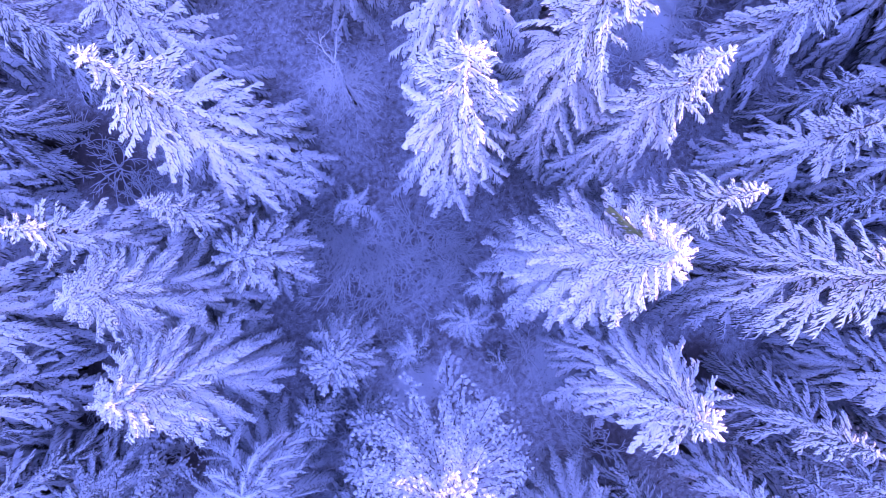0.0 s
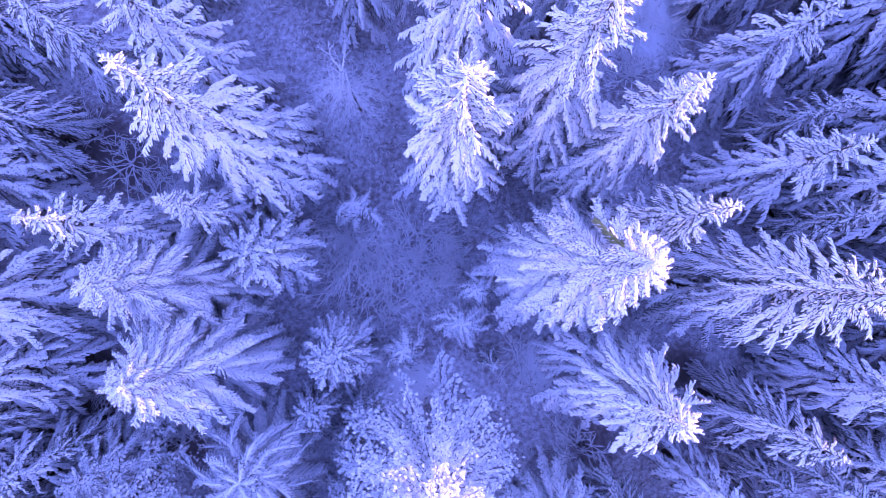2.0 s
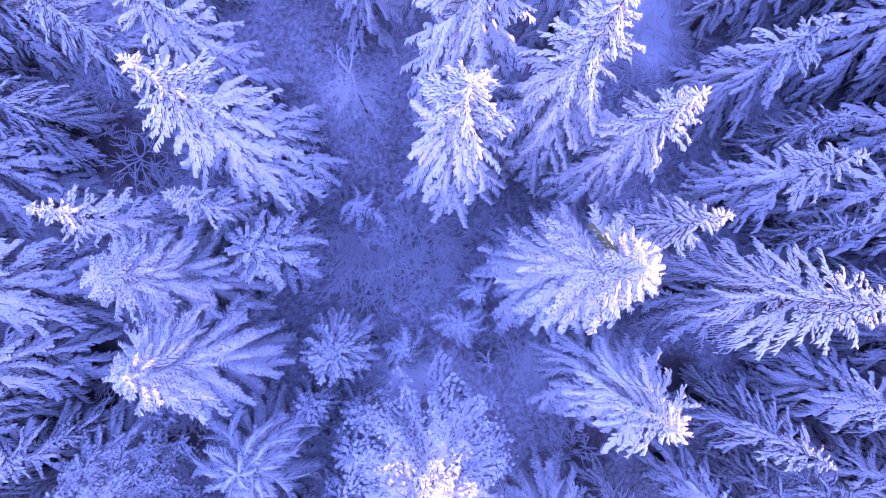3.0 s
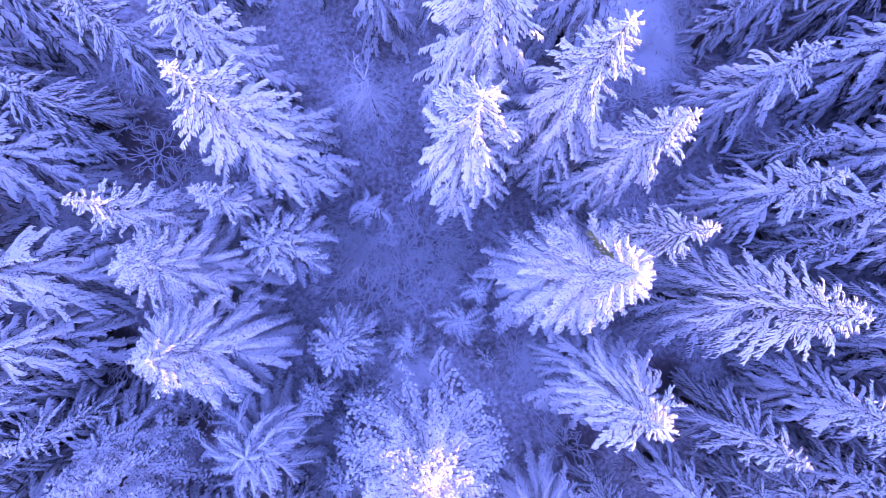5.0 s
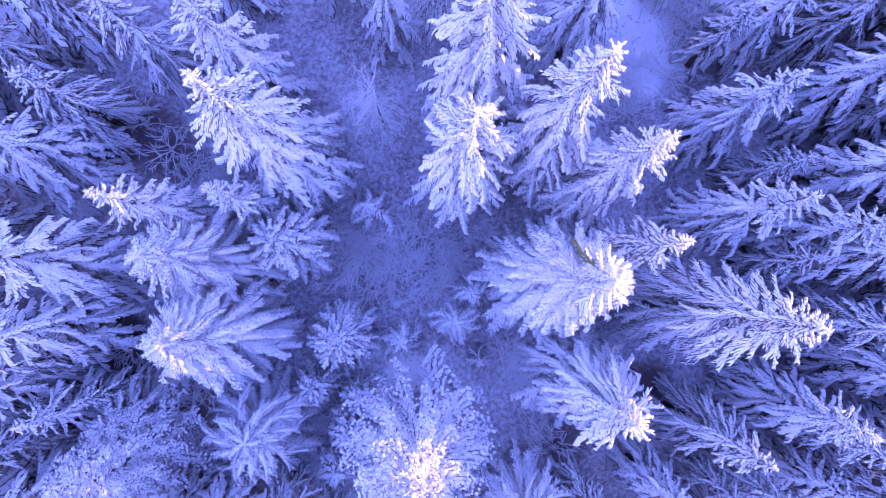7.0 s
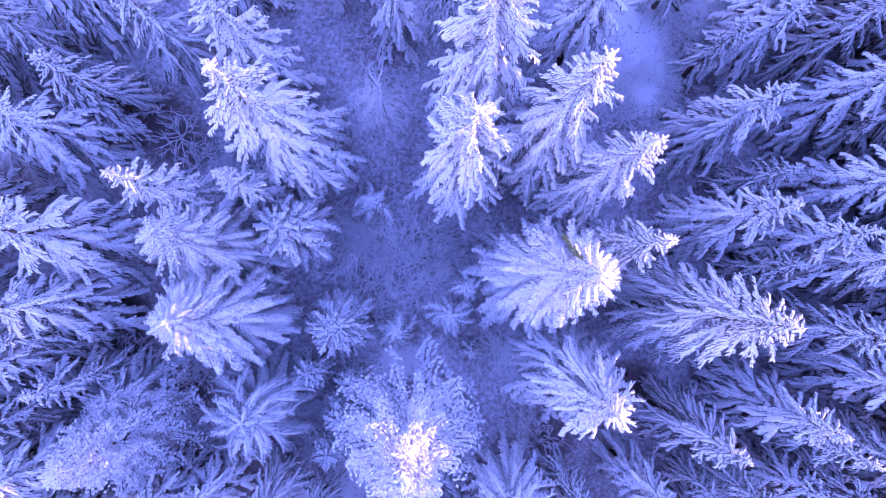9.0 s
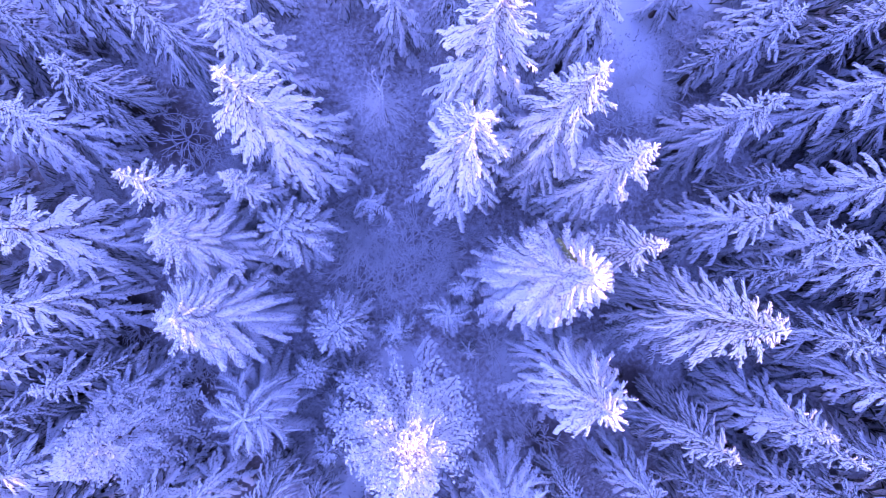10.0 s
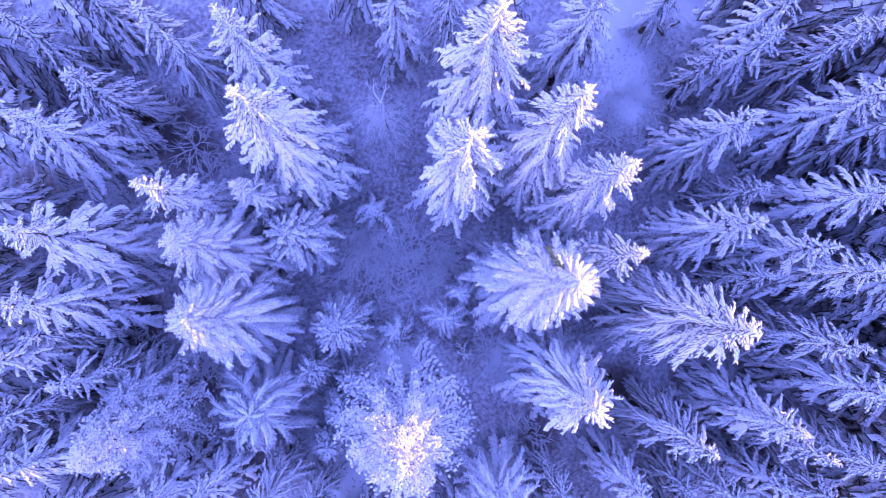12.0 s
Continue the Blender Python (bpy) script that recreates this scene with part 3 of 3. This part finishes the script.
# ---- broken wood ----
def snag(x, y, z, length, az, tilt, r, seed, label, name="broken_trunk"):
    rng = random.Random(seed)
    b = Build()
    n = 7
    pts = [Vector((length * i / (n - 1), rng.uniform(-0.02, 0.02), 0)) for i in range(n)]
    ws = [r * (1.1 - 0.45 * i / (n - 1)) * rng.uniform(0.9, 1.1) for i in range(n)]
    b.tube(pts, ws, ws, 9, 0)
    for i in range(7):
        p = pts[rng.randint(1, n - 1)]
        w = Vector((rng.uniform(-0.2, 0.6), rng.gauss(0, 1), rng.gauss(0, 1))).normalized()
        b.tube([p, p + w * rng.uniform(0.2, 0.5)], [r * 0.2, 0], [r * 0.2, 0], 4, 0)
    ob = tagged(new(name), label=label, category="dead wood")
    ob.matrix_basis = pose(x, y, z, 0, -tilt, az)
    part("wood", b.mesh("wood", [bark_mat]), ob)
    c = Build()
    c.tube([p + Vector((0, 0, r * 0.85)) for p in pts[1:]], [r * rng.uniform(0.4, 0.7) for _ in pts[1:-1]] + [0],
           [r * 0.3 for _ in pts[1:-1]] + [0], 5, 0)
    part("snow_cap", c.mesh("snow_cap", [snow_mat]), ob, None, "thin strip of snow along the wood")
    return ob


snag(5.55, -9.1, ground_z(5.55, -9.1) - 0.1, 0.9, 120, 70, 0.17, 61, "dark broken stump standing in the snow")
snag(9.4, -5.5, ground_z(9.4, -5.5) - 0.1, 1.1, -40, 62, 0.16, 62, "dark broken stump leaning under spruces")
snag(12.3, 14.1, ground_z(12.4, 13.9) + 0.05, 1.3, -62, 2, 0.13, 63, "dark fallen log half buried in snow", "fallen_log")
snag(13.0, 13.4, ground_z(13.3, 13.4) + 0.06, 0.9, 20, 4, 0.12, 64, "short dark log under a cushion of snow", "fallen_log")


# ---- low frosted growth on the floor ----
def undergrowth(seed, count, name, mat, label, size):
    rng = random.Random(seed)
    b = Build()
    k = 0
    while k < count:
        x, y = rng.uniform(-20, 20), rng.uniform(-13, 13)
        if mat is frost_mat and any(math.hypot(x - a, y - c) < 0.85 * r for a, c, r in LITTER_SHADE):
            continue
        if noise.noise(Vector((x * 0.45, y * 0.45, 3.3))) + rng.uniform(-0.5, 0.5) < -0.05:
            continue
        k += 1
        z = ground_z(x, y) - 0.02
        a = rng.uniform(0, 2 * math.pi)
        ln = rng.uniform(0.08, 0.36) * size
        w = Vector((math.cos(a), math.sin(a), rng.uniform(0.1, 0.9))).normalized()
        p = Vector((x, y, z))
        q = p + w * ln * 0.6
        b.tube([p, q, q + (w + Vector((0, 0, -0.5))).normalized() * ln * 0.4], [0.011, 0.017, 0], [0.011, 0.017, 0], 3, 0)
    return tagged(new(name, b.mesh(name, [mat])), label=label, category="undergrowth", kind="stuff")


undergrowth(5, 12000, "frosted_grass", frost_mat, "frosted grass and twigs poking through snow", 1.0)
undergrowth(6, 9000, "dead_bracken", bark_mat, "brown stalks and dead bracken in the snow", 0.8)


# ---- trees along the edge of the view: crown in one mesh ----
def joined_crown(seed, h, radius):
    rng = random.Random(seed)
    v, f, m = [], [], []
    z, az = 0.8, rng.uniform(0, 360)
    while z < h - 0.3:
        u = z / h
        reach = radius * min(1.0, 0.72 + 2.4 * u) * (1 - u) ** 0.8 * 1.15 + 0.12
        for i in range(5):
            me, sc = limb_for(rng, "coarse", reach * rng.uniform(0.8, 1.12))
            p = -32 + 16 * u / 0.6 if u < 0.6 else -16 + 55 * (u - 0.6) / 0.4
            t = pose(0, 0, z + rng.uniform(-0.2, 0.2), 0, 0, az + 72 * i + rng.uniform(-16, 16)) @ pose(0, 0, 0, rng.uniform(-12, 12), -p, 0) @ Matrix.Diagonal((sc, sc, 1, 1))
            k = len(v)
            v += [t @ w.co for w in me.vertices]
            for q in me.polygons:
                f.append(tuple(k + e for e in q.vertices))
                m.append(q.material_index)
        az += 68
        z += 0.66 * (1.3 - 0.6 * u)
    b = Build()
    b.v, b.f, b.m = v, f, m
    return trunk_mesh(rng, h * 0.985, 0.16), b.mesh("crown", BOUGH_MATS)


EDGE_H = (10.5, 11.5, 12.5)
EDGE = [joined_crown(950 + i, h, r) for i, (h, r) in enumerate(zip(EDGE_H, (2.5, 2.7, 2.8)))]
er = random.Random(77)
EDGE_SPOTS = [(-20.2, -9.2), (-20.6, -5.2), (-21.2, -1.4), (-20.4, 2.8), (-19.8, 6.8), (-20.4, 10.6), (-23.4, 0.8), (-23.0, -7.0), (-23.0, 8.4),
              (-16.6, 12.6), (-8.6, 13.4), (-3.6, 14.6), (3.6, 13.6), (17.6, 15.4), (20.4, 12.0, 12), (20.2, 6.4, 11), (20.4, -0.6, 11),
              (-17.0, -11.6), (-12.0, -12.2), (-3.4, -13.2), (1.6, -13.6), (6.6, -13.2), (12.4, -12.8), (17.6, -11.8, 9), (-23.6, -11.6), (-23.8, 12.4)]
# unseen trees added towards the sun to block its light: x, y, height of the top
EDGE_SPOTS += [(22.3, -14.2, 11.0), (24.1, -12.8, 16.0), (25.6, -11.3, 12.0), (22.6, -9.9, 15.0), (24.2, -8.4, 9.1), (25.4, -7.0, 11.7), (22.1, -5.5, 12.3),
               (24.4, -4.1, 14.2), (25.5, -2.6, 13.1), (22.3, -1.2, 15.1), (24.5, 0.3, 15.6), (25.7, 1.7, 16.2), (22.8, 3.2, 15.6), (24.1, 5.0, 19.4), (27.0, -0.3, 15.5), (27.2, -3.3, 13.9),
               (25.8, 6.1, 16.1), (28.4, -9.4, 10.8), (29.8, -8.4, 10.9), (28.6, -7.2, 10.9), (29.6, -6.0, 11.6), (28.3, -4.8, 13.3), (29.6, -3.9, 13.3), (28.6, -2.8, 13.7), (29.8, -1.9, 14.3), (28.4, -1.0, 14.7), (29.7, -0.1, 14.9),
               (28.5, 0.9, 15.1), (29.8, 1.8, 14.8), (28.4, 2.6, 14.8), (29.6, 3.5, 16.3), (28.2, 4.2, 16.9), (29.5, 5.0, 17.3), (28.3, 5.9, 17.1), (29.8, 6.8, 16.9), (28.4, 7.7, 16.7), (29.6, 8.7, 16.5), (22.2, 7.5, 16.1), (24.2, 9.0, 16.1), (26.0, 10.4, 16.0), (22.5, 11.9, 16.0), (24.3, 13.3, 16.5), (25.8, 14.8, 17.0)]
# ---- the forest beyond: unseen trees added all round, which block the low sun ----
def far_tree_meshes(seed, h, radius):
    rng = random.Random(seed)
    b = Build()
    z, az = 0.8, 0.0
    while z < h - 0.2:
        u = z / h
        reach = radius * (1 - u) ** 0.75 + 0.15
        for i in range(5):
            a = az + i * 1.257 + rng.uniform(-0.25, 0.25)
            ln = reach * rng.uniform(0.8, 1.1)
            d = Vector((math.cos(a), math.sin(a), 0))
            s = Vector((-d.y, d.x, 0))
            p = Vector((0, 0, z))
            dr = Vector((0, 0, -0.35 * ln * (1 - u)))
            w = 0.12 + 0.10 * ln
            b.tube([p, p + d * ln * 0.5 + dr * 0.35, p + d * ln + dr], [0.06, w, 0], [0.05, 0.09, 0], 4, 0)
            for t in (0.35, 0.6, 0.8):
                for sg in (-1, 1):
                    q = p + d * ln * t + dr * t
                    e = q + (d * 0.5 + s * sg).normalized() * (w * 2.2 * (1.2 - t)) + Vector((0, 0, -0.08))
                    b.tube([q, e], [0.07, 0.0], [0.06, 0.0], 3, 0)
            q = p + d * ln * 0.55 + dr * 0.6 - Vector((0, 0, 0.09))
            b.quad(p - Vector((0, 0, 0.1)), q + s * w * 1.1, p + d * ln * 0.98 + dr * 1.1 - Vector((0, 0, 0.05)), q - s * w * 1.1, 1)
        az += 0.55
        z += 0.85 * (1.2 - 0.5 * u)
    b.tube([Vector((0, 0, h - 0.5)), Vector((0, 0, h))], [0.06, 0], [0.06, 0], 4, 0)
    return trunk_mesh(rng, h * 0.98, 0.16), b.mesh("crown", [snow_mat, needle_mat])


FAR_H = (11, 12, 13, 12.5, 14)
FAR = [far_tree_meshes(900 + i, h, r) for i, (h, r) in enumerate(zip(FAR_H, (2.1, 2.3, 2.4, 2.0, 2.5)))]
for x, y, *fixed in EDGE_SPOTS:
    fixed = fixed[0] - ground_z(x, y) if fixed else 0
    kind = er.randrange(3)
    tall = fixed or (12.6 + 0.25 * y if x > 8 and y > -8.8 else 11.5) * er.uniform(0.92, 1.04)
    tree = tagged(new("spruce_tree"), label="spruce bowed under snow at the edge, those towards the sun added to block it", category="tree", group="snowy conifers")
    k = tall / (EDGE_H if x < 25 else FAR_H)[kind]
    wide = k if x < 25 else 1.35 * k
    tree.matrix_basis = pose(x, y, ground_z(x, y) - 0.05, 0, 0, er.uniform(0, 360)) @ Matrix.Diagonal((wide, wide, k, 1))
    trunk, crown = EDGE[kind] if x < 25 else FAR[kind]
    part("trunk", trunk, tree)
    part("crown", crown, tree)

fr = random.Random(21)
spots = []


def scatter(count, x0, x1, y0, y1, apart):
    """Adds places of trees round the clearing, none within the part that is built one by one."""
    left = 20000
    while count and left:
        left -= 1
        x, y = fr.uniform(x0, x1), fr.uniform(y0, y1)
        if -25.5 < x < 31.5 and -15.0 < y < 17.4:
            continue
        if all((x - a) ** 2 + (y - b) ** 2 > apart ** 2 for a, b in spots):
            spots.append((x, y))
            count -= 1


scatter(110, -40, 50, -34, 34, 3.2)
for x, y in spots:
    kind = fr.randrange(5)
    # for x > 8 the height follows y, to set how much sun gets past
    tall = (13.6 + 0.33 * y if y > -8.8 else 12.5) if x > 8 else 12.0
    size = max(8.5, min(17.0, tall)) * fr.uniform(0.94, 1.02) / FAR_H[kind]
    tree = tagged(new("spruce_tree"), label="snow-covered spruce of the added forest out of view", category="tree", group="surrounding forest")
    tree.matrix_basis = pose(x, y, ground_z(x, y) - 0.05, 0, 0, fr.uniform(0, 360)) @ Matrix.Diagonal((size, size, size, 1))
    part("trunk", FAR[kind][0], tree)
    part("crown", FAR[kind][1], tree)
